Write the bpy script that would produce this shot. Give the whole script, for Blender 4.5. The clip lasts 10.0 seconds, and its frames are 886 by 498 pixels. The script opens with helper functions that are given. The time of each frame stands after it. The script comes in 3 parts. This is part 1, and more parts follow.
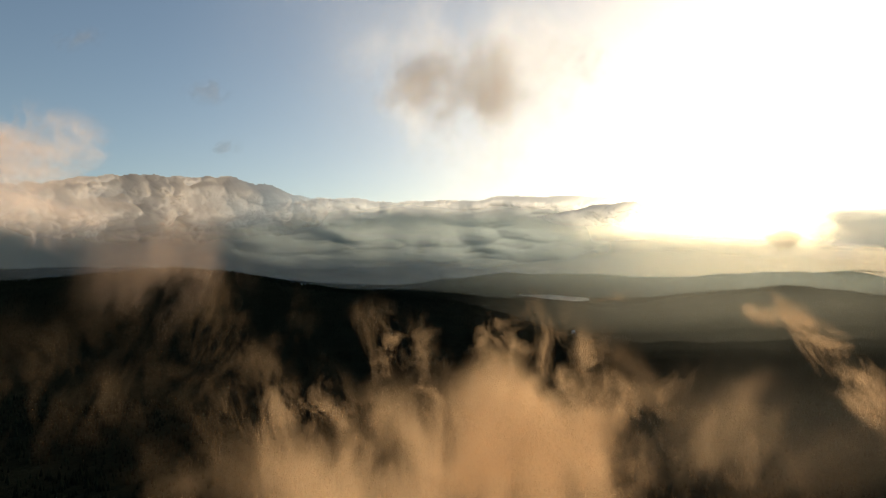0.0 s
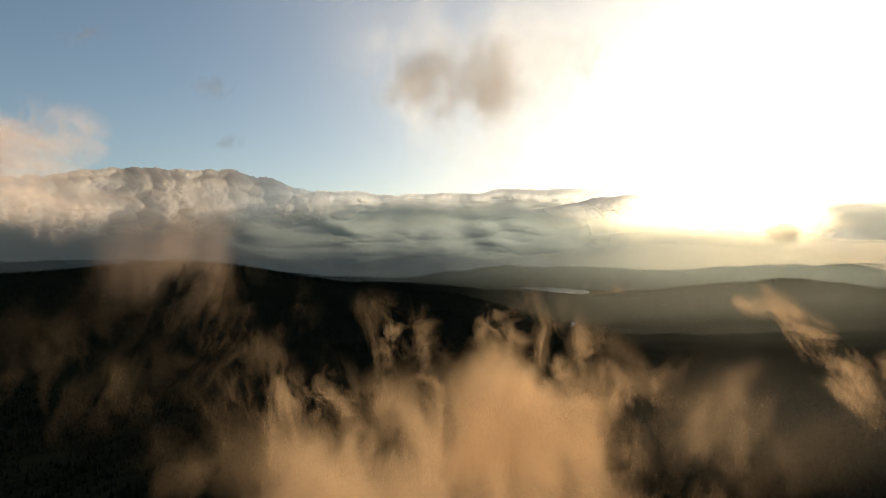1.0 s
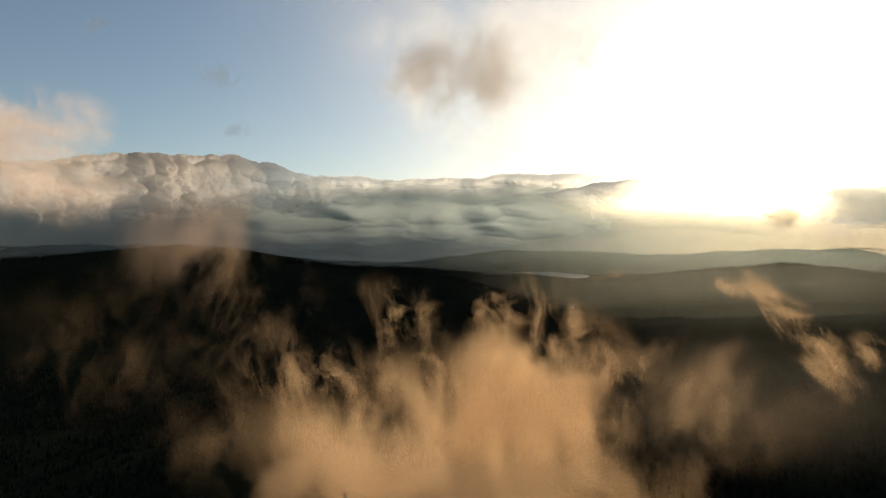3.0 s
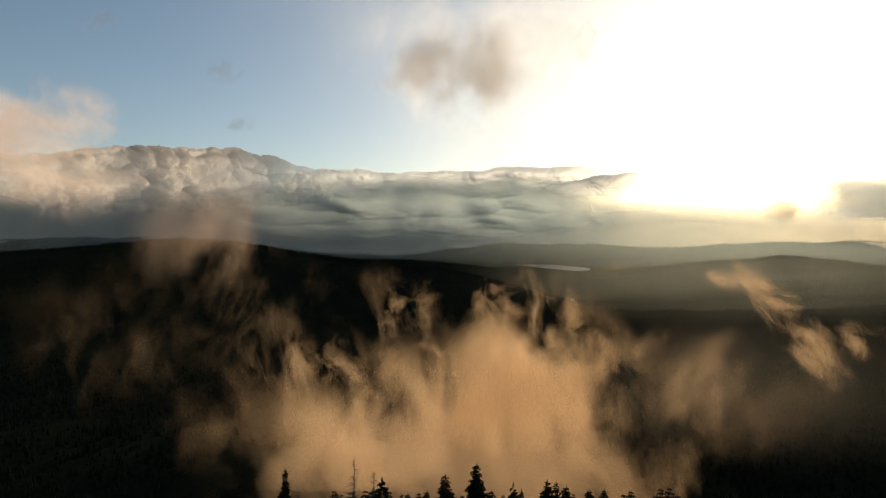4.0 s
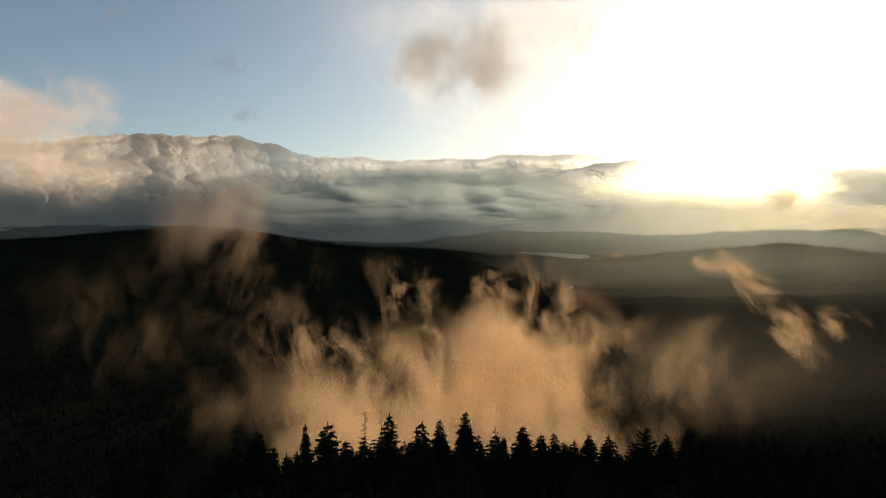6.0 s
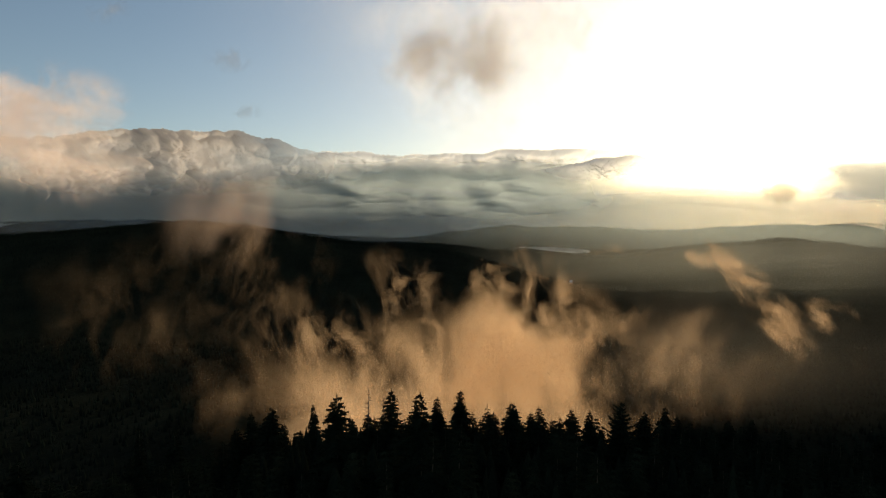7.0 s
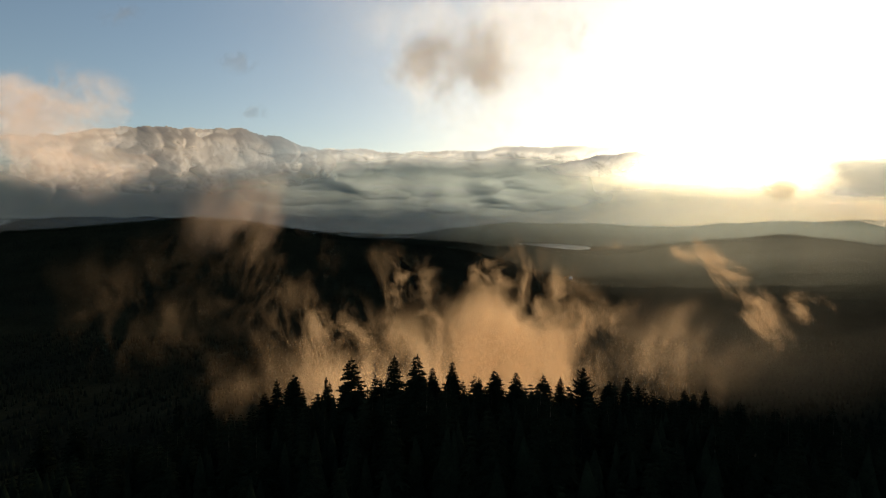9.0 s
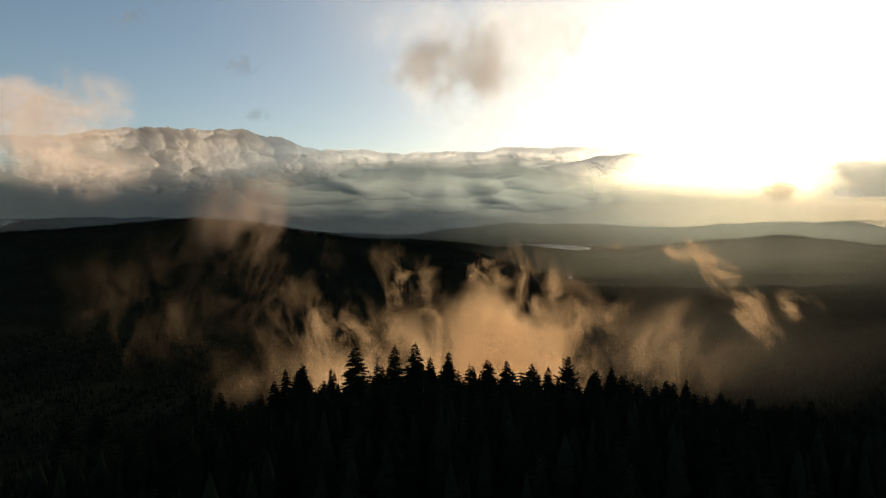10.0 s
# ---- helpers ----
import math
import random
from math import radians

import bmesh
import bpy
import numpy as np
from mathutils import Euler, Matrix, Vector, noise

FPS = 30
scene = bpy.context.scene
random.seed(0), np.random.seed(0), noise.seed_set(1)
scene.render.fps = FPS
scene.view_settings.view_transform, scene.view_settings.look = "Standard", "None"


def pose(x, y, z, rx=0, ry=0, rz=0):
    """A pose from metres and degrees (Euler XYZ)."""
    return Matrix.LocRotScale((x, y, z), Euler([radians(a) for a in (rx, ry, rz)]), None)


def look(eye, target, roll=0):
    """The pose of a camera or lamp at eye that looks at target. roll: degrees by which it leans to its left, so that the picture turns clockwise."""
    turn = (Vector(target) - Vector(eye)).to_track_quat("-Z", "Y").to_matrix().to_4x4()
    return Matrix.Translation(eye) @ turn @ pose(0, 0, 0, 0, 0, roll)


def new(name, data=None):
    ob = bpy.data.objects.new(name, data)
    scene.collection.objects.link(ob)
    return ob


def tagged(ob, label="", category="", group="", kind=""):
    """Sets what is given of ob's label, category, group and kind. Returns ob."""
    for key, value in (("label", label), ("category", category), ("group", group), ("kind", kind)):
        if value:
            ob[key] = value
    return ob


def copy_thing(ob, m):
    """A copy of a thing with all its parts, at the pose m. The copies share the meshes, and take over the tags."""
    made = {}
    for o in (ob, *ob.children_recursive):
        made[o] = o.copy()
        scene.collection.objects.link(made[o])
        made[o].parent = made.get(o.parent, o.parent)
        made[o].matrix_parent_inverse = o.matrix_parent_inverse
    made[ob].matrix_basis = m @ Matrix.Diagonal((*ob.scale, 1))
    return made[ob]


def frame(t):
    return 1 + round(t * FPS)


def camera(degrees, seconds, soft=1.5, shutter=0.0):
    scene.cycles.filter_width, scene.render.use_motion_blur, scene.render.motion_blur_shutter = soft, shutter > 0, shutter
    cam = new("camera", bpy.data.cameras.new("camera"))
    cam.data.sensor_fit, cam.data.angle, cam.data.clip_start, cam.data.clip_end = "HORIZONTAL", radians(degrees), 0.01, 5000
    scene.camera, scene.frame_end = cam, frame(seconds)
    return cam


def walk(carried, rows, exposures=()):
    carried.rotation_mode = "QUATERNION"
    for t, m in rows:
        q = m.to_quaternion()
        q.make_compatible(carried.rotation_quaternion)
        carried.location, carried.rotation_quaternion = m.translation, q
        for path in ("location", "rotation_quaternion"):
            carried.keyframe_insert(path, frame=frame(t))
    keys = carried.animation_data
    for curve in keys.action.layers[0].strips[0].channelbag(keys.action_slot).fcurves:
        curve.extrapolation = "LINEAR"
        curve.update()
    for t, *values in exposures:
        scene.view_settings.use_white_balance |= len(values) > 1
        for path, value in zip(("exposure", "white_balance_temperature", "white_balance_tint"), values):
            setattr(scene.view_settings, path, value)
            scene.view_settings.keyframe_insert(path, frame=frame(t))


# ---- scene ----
# A drone draws back over a wooded knoll above a misty valley at low sun. Heights count from the flight level.
cam = camera(76.2, 10.0, soft=1.1)
walk(cam, [
    (0, pose(-5.39, 100.00, 0, 92.508, 0, -0.746)),
    (0.5, pose(-5.31, 94.99, 0, 92.136, 0, -0.705)),
    (1, pose(-5.23, 90.00, 0, 91.772, 0, -0.668)),
    (1.5, pose(-5.13, 85.06, 0, 91.395, 0, -0.635)),
    (2, pose(-5.01, 80.19, 0, 90.997, 0, -0.599)),
    (2.5, pose(-4.86, 75.40, 0, 90.605, 0, -0.561)),
    (4, pose(-4.32, 61.34, 0, 89.478, 0, -0.433)),
    (4.5, pose(-4.13, 56.82, 0, 89.159, 0, -0.399)),
    (5, pose(-3.95, 52.29, 0, 88.856, 0, -0.364)),
    (5.5, pose(-3.65, 47.52, 0, 88.543, 0, -0.330)),
    (7, pose(-2.60, 32.55, 0, 87.708, 0, -0.242)),
    (7.5, pose(-2.22, 27.22, 0, 87.480, 0, -0.204)),
    (8, pose(-1.76, 21.72, 0, 87.348, 0, -0.157)),
    (8.5, pose(-1.36, 16.25, 0, 87.368, 0, -0.121)),
    (9, pose(-1.00, 10.82, 0, 87.386, 0, -0.070)),
    (9.5, pose(-0.55, 5.37, 0, 87.397, 0, -0.024)),
    (10, pose(0.00, 0.00, 0, 87.426, 0, -0.000)),
], exposures=[(0, 0.0, 6720, 6), (10, 0.0, 6720, 6)])
scene.cycles.transparent_max_bounces = 48
scene.cycles.max_bounces, scene.cycles.diffuse_bounces, scene.cycles.transmission_bounces = 4, 2, 2

# ---- world and sun ----
SUN_AZ, SUN_EL = 31.0, 14.0  # degrees clockwise from +y, and above the horizon
world = bpy.data.worlds.new("sky")
scene.world = world
world.use_nodes = True
wn, wl = world.node_tree.nodes, world.node_tree.links
sky = wn.new("ShaderNodeTexSky")
sky.sky_type, sky.sun_disc = "NISHITA", False
sky.sun_elevation, sky.sun_rotation = radians(SUN_EL), radians(SUN_AZ)
sky.altitude, sky.air_density, sky.dust_density, sky.ozone_density = 900, 1.0, 2.1, 1.0
wl.new(sky.outputs[0], wn["Background"].inputs[0])
wn["Background"].inputs[1].default_value = 0.114

SUN_WAY = Vector((math.sin(radians(SUN_AZ)) * math.cos(radians(SUN_EL)), math.cos(radians(SUN_AZ)) * math.cos(radians(SUN_EL)), math.sin(radians(SUN_EL))))
sun = new("sun", bpy.data.lights.new("sun", "SUN"))
sun.data.energy, sun.data.angle, sun.data.color = 5.0, radians(0.5), (1.0, 0.82, 0.64)
sun.matrix_world = look(SUN_WAY * 100, (0, 0, 0))


# ---- materials ----
def material(name):
    m = bpy.data.materials.new(name)
    m.use_nodes = True
    m.node_tree.nodes.remove(m.node_tree.nodes["Principled BSDF"])
    return m, m.node_tree.nodes, m.node_tree.links


def node(nodes, kind, **given):
    n = nodes.new("ShaderNode" + kind)
    for key, value in given.items():
        n.inputs[key.replace("_", " ")].default_value = value
    return n


def math_node(nodes, links, op, a, b=0.0, c=0.0):
    n = nodes.new("ShaderNodeMath")
    n.operation = op
    for k, v in enumerate((a, b, c)):
        if isinstance(v, (int, float)):
            n.inputs[k].default_value = v
        else:
            links.new(v, n.inputs[k])
    return n.outputs[0]


def surface(name, dark, light, grain, rough=0.9, bump=0.5, random_mix=0.0, gloss=False):
    """A matt natural surface: two colours mixed by noise at two scales, with relief."""
    m, nodes, links = material(name)
    geo = nodes.new("ShaderNodeNewGeometry")
    fine = node(nodes, "TexNoise", Scale=1 / grain, Detail=6.0, Roughness=0.65)
    broad = node(nodes, "TexNoise", Scale=0.09 / grain, Detail=3.0)
    for n in (fine, broad):
        links.new(geo.outputs["Position"], n.inputs["Vector"])
    mix = math_node(nodes, links, "MULTIPLY_ADD", fine.outputs[0], 0.6, 0.0)
    mix = math_node(nodes, links, "MULTIPLY_ADD", broad.outputs[0], 0.6, mix)
    if random_mix:
        isle = math_node(nodes, links, "MULTIPLY_ADD", geo.outputs["Random Per Island"], random_mix, -random_mix / 2)
        mix = math_node(nodes, links, "ADD", mix, isle)
    ramp = nodes.new("ShaderNodeValToRGB")
    ramp.color_ramp.elements[0].position, ramp.color_ramp.elements[1].position = 0.38, 0.8
    ramp.color_ramp.elements[0].color, ramp.color_ramp.elements[1].color = (*dark, 1), (*light, 1)
    links.new(mix, ramp.inputs[0])
    shade = node(nodes, "BsdfPrincipled" if gloss else "BsdfDiffuse", Roughness=rough)
    links.new(ramp.outputs[0], shade.inputs["Base Color" if gloss else "Color"])
    b = node(nodes, "Bump", Strength=bump, Distance=grain)
    links.new(fine.outputs[0], b.inputs["Height"])
    links.new(b.outputs[0], shade.inputs["Normal"])
    links.new(shade.outputs[0], nodes["Material Output"].inputs[0])
    return m


def vapour(name, size, lo, hi, thick, warp=0.35, stretch=(1, 1, 1), turn=0.0, tint=(0.93, 0.91, 0.88), through_part=0.85, core=0.5, soft=0.9, square=2, relief=0.0, detail=6.0, deep=12.0, curls=0.5, rough=0.6, gain=1.0):
    """Water vapour in thin sheets: noise of the given size in metres, thickest in the middle of the thing and thinning out to its edge."""
    m, nodes, links = material(name)
    geo, local = nodes.new("ShaderNodeNewGeometry"), nodes.new("ShaderNodeTexCoord")

    def vec(op, a, b, c=None):
        n = nodes.new("ShaderNodeVectorMath")
        n.operation = op
        for k, v in enumerate((a, b, c)):
            if isinstance(v, tuple):
                n.inputs[k].default_value = v
            elif v is not None:
                links.new(v, n.inputs[k])
        return n.outputs["Value" if op == "LENGTH" else "Vector"]

    place = nodes.new("ShaderNodeMapping")
    place.vector_type = "TEXTURE"
    place.inputs["Rotation"].default_value = (0, radians(turn), 0)
    place.inputs["Scale"].default_value = (size * stretch[0], size * stretch[1] * deep, size * stretch[2])
    links.new(geo.outputs["Position"], place.inputs["Vector"])
    swirl = node(nodes, "TexNoise", Scale=0.6, Detail=2.0, Roughness=0.55)
    links.new(place.outputs[0], swirl.inputs["Vector"])
    off = vec("SUBTRACT", swirl.outputs["Color"], (0.5, 0.5, 0.5))
    bent = vec("MULTIPLY_ADD", off, (1.5, 1.5, 1.5), place.outputs[0])
    curl = node(nodes, "TexNoise", Scale=2.4, Detail=1.0, Roughness=0.5)
    links.new(bent, curl.inputs["Vector"])
    bent = vec("MULTIPLY_ADD", vec("SUBTRACT", curl.outputs["Color"], (0.5, 0.5, 0.5)), (curls, curls, curls), bent)
    torn = node(nodes, "TexNoise", Scale=1.0, Detail=detail, Roughness=rough)
    links.new(bent, torn.inputs["Vector"])
    body = vec("MULTIPLY_ADD", off, (warp * 2,) * 3, local.outputs["Object"])

    def reach_of(v):
        if square == 2:
            return vec("LENGTH", v, None)
        split = nodes.new("ShaderNodeSeparateXYZ")
        links.new(vec("ABSOLUTE", v, None), split.inputs[0])
        total = 0.0
        for k in range(3):
            total = math_node(nodes, links, "ADD", math_node(nodes, links, "POWER", split.outputs[k], float(square)), total)
        return math_node(nodes, links, "POWER", total, 1.0 / square)

    def eased_to(v, lo_at, hi_at, top=1.0):
        n = nodes.new("ShaderNodeMapRange")
        n.interpolation_type = "SMOOTHSTEP"
        n.inputs["From Min"].default_value, n.inputs["From Max"].default_value, n.inputs["To Max"].default_value = lo_at, hi_at, top
        links.new(v, n.inputs["Value"])
        return n.outputs[0]

    reach = reach_of(body)
    dens = math_node(nodes, links, "MULTIPLY_ADD", reach, -core, core)
    dens = math_node(nodes, links, "ADD", dens, math_node(nodes, links, "MULTIPLY_ADD", torn.outputs[0], gain, 0.5 - 0.5 * gain))
    alpha = math_node(nodes, links, "MULTIPLY", eased_to(dens, lo, hi, thick), eased_to(reach, 1.0, 1.0 - soft))
    alpha = math_node(nodes, links, "MULTIPLY", alpha, eased_to(reach_of(local.outputs["Object"]), 1.0, 0.8))
    clear = nodes.new("ShaderNodeBsdfTransparent")
    lit, front = node(nodes, "BsdfTranslucent", Color=(*tint, 1)), node(nodes, "BsdfDiffuse", Color=(*tint, 1))
    if relief:
        b = node(nodes, "Bump", Strength=relief, Distance=size * 0.35)
        links.new(dens, b.inputs["Height"])
        links.new(b.outputs[0], lit.inputs["Normal"])
        links.new(b.outputs[0], front.inputs["Normal"])
    both, mix = nodes.new("ShaderNodeMixShader"), nodes.new("ShaderNodeMixShader")
    both.inputs[0].default_value = through_part
    links.new(front.outputs[0], both.inputs[1])
    links.new(lit.outputs[0], both.inputs[2])
    links.new(alpha, mix.inputs[0])
    links.new(clear.outputs[0], mix.inputs[1])
    links.new(both.outputs[0], mix.inputs[2])
    links.new(mix.outputs[0], nodes["Material Output"].inputs[0])
    return m


# albedo far below real soil and needles: backlit gloom put into the colour
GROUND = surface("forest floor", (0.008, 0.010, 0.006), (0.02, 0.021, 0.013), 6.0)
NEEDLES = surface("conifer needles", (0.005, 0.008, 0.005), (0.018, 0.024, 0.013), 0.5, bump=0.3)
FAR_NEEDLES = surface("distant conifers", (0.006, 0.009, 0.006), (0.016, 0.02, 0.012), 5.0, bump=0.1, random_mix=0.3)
BARK = surface("conifer bark", (0.03, 0.024, 0.018), (0.12, 0.095, 0.07), 0.12)
DEAD_WOOD = surface("weathered dead wood", (0.06, 0.055, 0.05), (0.2, 0.19, 0.17), 0.1)


def lake_material():
    m, nodes, links = material("lake water")
    shade = node(nodes, "BsdfPrincipled", Roughness=0.3, IOR=1.33)
    shade.inputs["Base Color"].default_value = (0.02, 0.03, 0.035, 1)
    geo = nodes.new("ShaderNodeNewGeometry")
    ripple = node(nodes, "TexNoise", Scale=0.15, Detail=4.0)
    b = node(nodes, "Bump", Strength=0.6, Distance=1.0)
    links.new(geo.outputs["Position"], ripple.inputs["Vector"])
    links.new(ripple.outputs[0], b.inputs["Height"])
    links.new(b.outputs[0], shade.inputs["Normal"])
    links.new(shade.outputs[0], nodes["Material Output"].inputs[0])
    return m


# ---- meshes ----
def mesh_of(name, verts, faces, mat, smooth=False):
    data = bpy.data.meshes.new(name)
    data.from_pydata(verts, [], faces)
    data.materials.append(mat)
    if smooth:
        data.polygons.foreach_set("use_smooth", [True] * len(data.polygons))
    data.update()
    return data


def mesh_arrays(name, verts, faces, mat, smooth=False):
    """A mesh from arrays; all faces have the same number of corners."""
    data = bpy.data.meshes.new(name)
    n, k = faces.shape
    data.vertices.add(len(verts)), data.loops.add(n * k), data.polygons.add(n)
    data.vertices.foreach_set("co", np.ascontiguousarray(verts, dtype=np.float32).ravel())
    data.loops.foreach_set("vertex_index", np.ascontiguousarray(faces, dtype=np.int32).ravel())
    data.polygons.foreach_set("loop_start", np.arange(0, n * k, k, dtype=np.int32))
    data.polygons.foreach_set("loop_total", np.full(n, k, dtype=np.int32))
    data.polygons.foreach_set("use_smooth", np.full(n, smooth))
    data.materials.append(mat)
    data.update(calc_edges=True)
    return data


# ---- the land ----
def waves(x, y, size, seed):
    """Smooth uneven relief between about -1 and 1."""
    r, out = np.random.RandomState(seed), 0.0
    for k in range(9):
        a, f, p = r.uniform(0, 2 * np.pi), (0.6 + 0.25 * k) / size, r.uniform(0, 2 * np.pi)
        out = out + np.sin(2 * np.pi * f * (x * np.cos(a) + y * np.sin(a)) + p + 1.3 * np.sin(2 * np.pi * 0.4 * f * (y * np.cos(a) - x * np.sin(a)))) / (1 + 0.5 * k)
    return out / 2.2


def eased(v, at, to, span=None):
    """Interpolation with rounded corners."""
    span = span or (at[-1] - at[0]) * 0.012
    return sum(np.interp(v + d * span, at, to) for d in (-2, -1, 0, 1, 2)) / 5


def bell(d, front, back):
    return np.exp(-(d / np.where(d < 0, front, back)) ** 2)


LEFT_X = (-2600, -1900, -1327, -1157, -987, -817, -647, -562, -477, -375, -239, -137, 6, 118, 203, 373, 543, 800)
LEFT_Z = (-120, -60, -31, -24, -7, 10, 7, -2, -24, -41, -53, -65, -80, -95, -127, -178, -200, -220)
RIGHT_X = (380, 640, 810, 980, 1150, 1270, 1500, 1680, 1920, 2400, 3200)
RIGHT_Z = (-190, -148, -131, -99, -90, -80, -60, -82, -112, -130, -160)
MID_X = (-1086, -452, -149, 54, 222, 303, 624, 688, 905)
MID_Z = (-81, -63, -65, -81, -101, -109, -129, -154, -172)
FAR_X = (-3856, -2914, -2228, -1628, -600, -212, 63, 299, 574, 790, 1026, 1281, 1556, 1831, 2421, 3081, 3900)
FAR_Z = (17, 34, 50, 20, -80, -75, -45, -8, 26, -28, 18, -18, -40, -5, 12, 18, 18)


def height(x, y):
    x, y = np.asarray(x, float), np.asarray(y, float)
    z = eased(y, (-1500, -400, 0, 60, 120, 155, 200, 300, 450, 700, 1100, 1900, 2450, 2700, 5000),
              (-130, -80, -58, -53, -50, -57, -78, -130, -178, -200, -205, -198, -160, -129, -129), 9.0)
    near = np.clip((520 - y) / 300, 0, 1)
    z = z - near * np.minimum(np.where(x < 0, 0.0024, 0.0008) * x * x, 40 + 0.06 * np.abs(x))
    z = z + near * 1.6 * waves(x, y, 45, 3) + (1 - near) * np.clip((2600 - y) / 400, 0, 1) * 9 * waves(x, y, 380, 5)
    for at, to, line, front, back in ((LEFT_X, LEFT_Z, 1750, 480, 420), (RIGHT_X, RIGHT_Z, 2470, 640, 320), (MID_X, MID_Z, 2450, 300, 150), (FAR_X, FAR_Z, 3980, 260, 400)):
        crest = eased(x, at, to) + (3 * waves(x, y, 160, 8) if line < 3000 else 7 * waves(x, y, 420, 9))
        z = np.where(crest > z, z + (crest - z) * bell(y - line, front, back), z)
    return z


def ground():
    turns, rings = 520, 240
    a = np.linspace(0, 1, turns, endpoint=False)
    a = 2 * np.pi * a - 0.75 * np.sin(2 * np.pi * a)  # closer set ahead
    r = np.sort(np.concatenate([[0], np.geomspace(6, 4850, rings - 40), np.linspace(3650, 4800, 40)]))
    aa, rr = np.meshgrid(a, r)
    x, y = rr * np.sin(aa), rr * np.cos(aa)
    v = np.stack([x, y, height(x, y)], -1).reshape(-1, 3)
    i, j = np.meshgrid(np.arange(rings), np.arange(turns), indexing="ij")
    jn = (j + 1) % turns
    f = np.stack([i * turns + j, i * turns + jn, (i + 1) * turns + jn, (i + 1) * turns + j], -1).reshape(-1, 4)
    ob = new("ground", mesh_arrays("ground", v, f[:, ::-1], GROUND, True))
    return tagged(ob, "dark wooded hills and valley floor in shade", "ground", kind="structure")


ground()


def lake():
    edge = [(413, 4020), (610, 3623), (773, 3064), (668, 2656), (571, 2830), (490, 3299), (408, 3728)]
    ring = []
    for k in range(len(edge)):
        p0, p1, p2, p3 = (Vector(edge[(k + d) % len(edge)]) for d in (-1, 0, 1, 2))
        for s in range(8):
            t = s / 8
            q = 0.5 * (2 * p1 + (p2 - p0) * t + (2 * p0 - 5 * p1 + 4 * p2 - p3) * t * t + (3 * p1 - p0 - 3 * p2 + p3) * t ** 3)
            ring.append((q.x, q.y, -125.0))
    ob = new("lake", mesh_of("lake", ring, [list(range(len(ring)))[::-1]], lake_material()))
    return tagged(ob, "pale distant lake shining between wooded hills", "lake", kind="structure")


lake()


# ---- forest ----
def far_forest(name, label, spots, sides, tiers, seed, sizes=None, mat=None, sunk=0.0):
    """Many small conifers of stacked uneven cones."""
    r = np.random.RandomState(seed)
    n = len(spots)
    tall = r.uniform(10, 17, n) * np.where(r.rand(n) < 0.12, 1.25, 1)
    if sizes is not None:
        tall = sizes
    wide = tall * r.uniform(0.16, 0.27, n) * (1 if sizes is None else 0.95)
    base = height(spots[:, 0], spots[:, 1]) - 0.5 - sunk * tall
    verts, faces, start = [], [], 0
    for k in range(tiers):
        foot, top = k / (tiers + 0.6) * 0.95, min(1.0, (k + 1.75) / (tiers + 0.6))
        if k == tiers - 1:
            top = 1.0
        w = wide * (1 - foot) ** 0.8
        ang = np.arange(sides) * 2 * np.pi / sides + r.uniform(0, 6, (n, 1))
        rad = w[:, None] * r.uniform(0.6, 1.2, (n, sides))
        ring = np.stack([spots[:, :1] + rad * np.cos(ang), spots[:, 1:] + rad * np.sin(ang),
                         (base + foot * tall)[:, None] - rad * 0.25 * r.uniform(0.3, 1.5, (n, sides))], -1)
        tip = np.stack([spots[:, 0], spots[:, 1], base + top * tall], -1)[:, None]
        block = np.concatenate([ring, tip], 1)
        idx = start + np.arange(n)[:, None] * (sides + 1)
        for s in range(sides):
            faces.append(np.concatenate([idx + s, idx + (s + 1) % sides, idx + sides], 1))
        verts.append(block.reshape(-1, 3))
        start += n * (sides + 1)
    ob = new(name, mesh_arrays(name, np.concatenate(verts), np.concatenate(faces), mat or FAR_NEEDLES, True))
    return tagged(ob, label, "forest", kind="stuff")


def scatter(n, y0, y1, half, seed, lumps=0.0):
    r = np.random.RandomState(seed)
    y = np.sqrt(r.uniform(y0 ** 2, y1 ** 2, n))
    x = y * r.uniform(-half, half, n)
    keep = waves(x, y, 260, seed + 1) > lumps - 1
    return np.stack([x, y], 1)[keep]


far_forest("forest", "dense conifer forest covering the far hillsides", scatter(60000, 950, 2600, 1.0, 11, 0.1), 5, 1, 12, sunk=0.55)
rim = np.random.RandomState(19)
crest = np.concatenate([np.stack([rim.uniform(-1900, 560, 4200), rim.normal(1745, 30, 4200)], 1), np.stack([rim.uniform(560, 2500, 1800), rim.normal(2465, 28, 1800)], 1)])
far_forest("forest", "conifers standing along the ridge tops", crest, 6, 3, 20, rim.uniform(5, 13, len(crest)) + np.where(crest[:, 0] > 600, 8, 0))
far = scatter(26000, 2600, 4000, 0.9, 17, 0.1)
far = far[(far[:, 0] < 350) | (far[:, 0] > 830) | (far[:, 1] > 4040)]
far_forest("forest", "hazy conifer woods on the farthest hills", far, 4, 1, 18, sunk=0.4)
valley = scatter(11000, 300, 950, 1.0, 13, 0.1)
valley = valley[(valley[:, 1] > 580) | (valley[:, 0] < -200) | (valley[:, 0] > 150)]  # an open valley floor under the mist
far_forest("forest", "conifer forest on the misty valley slopes", valley, 6, 2, 14, sunk=0.45)


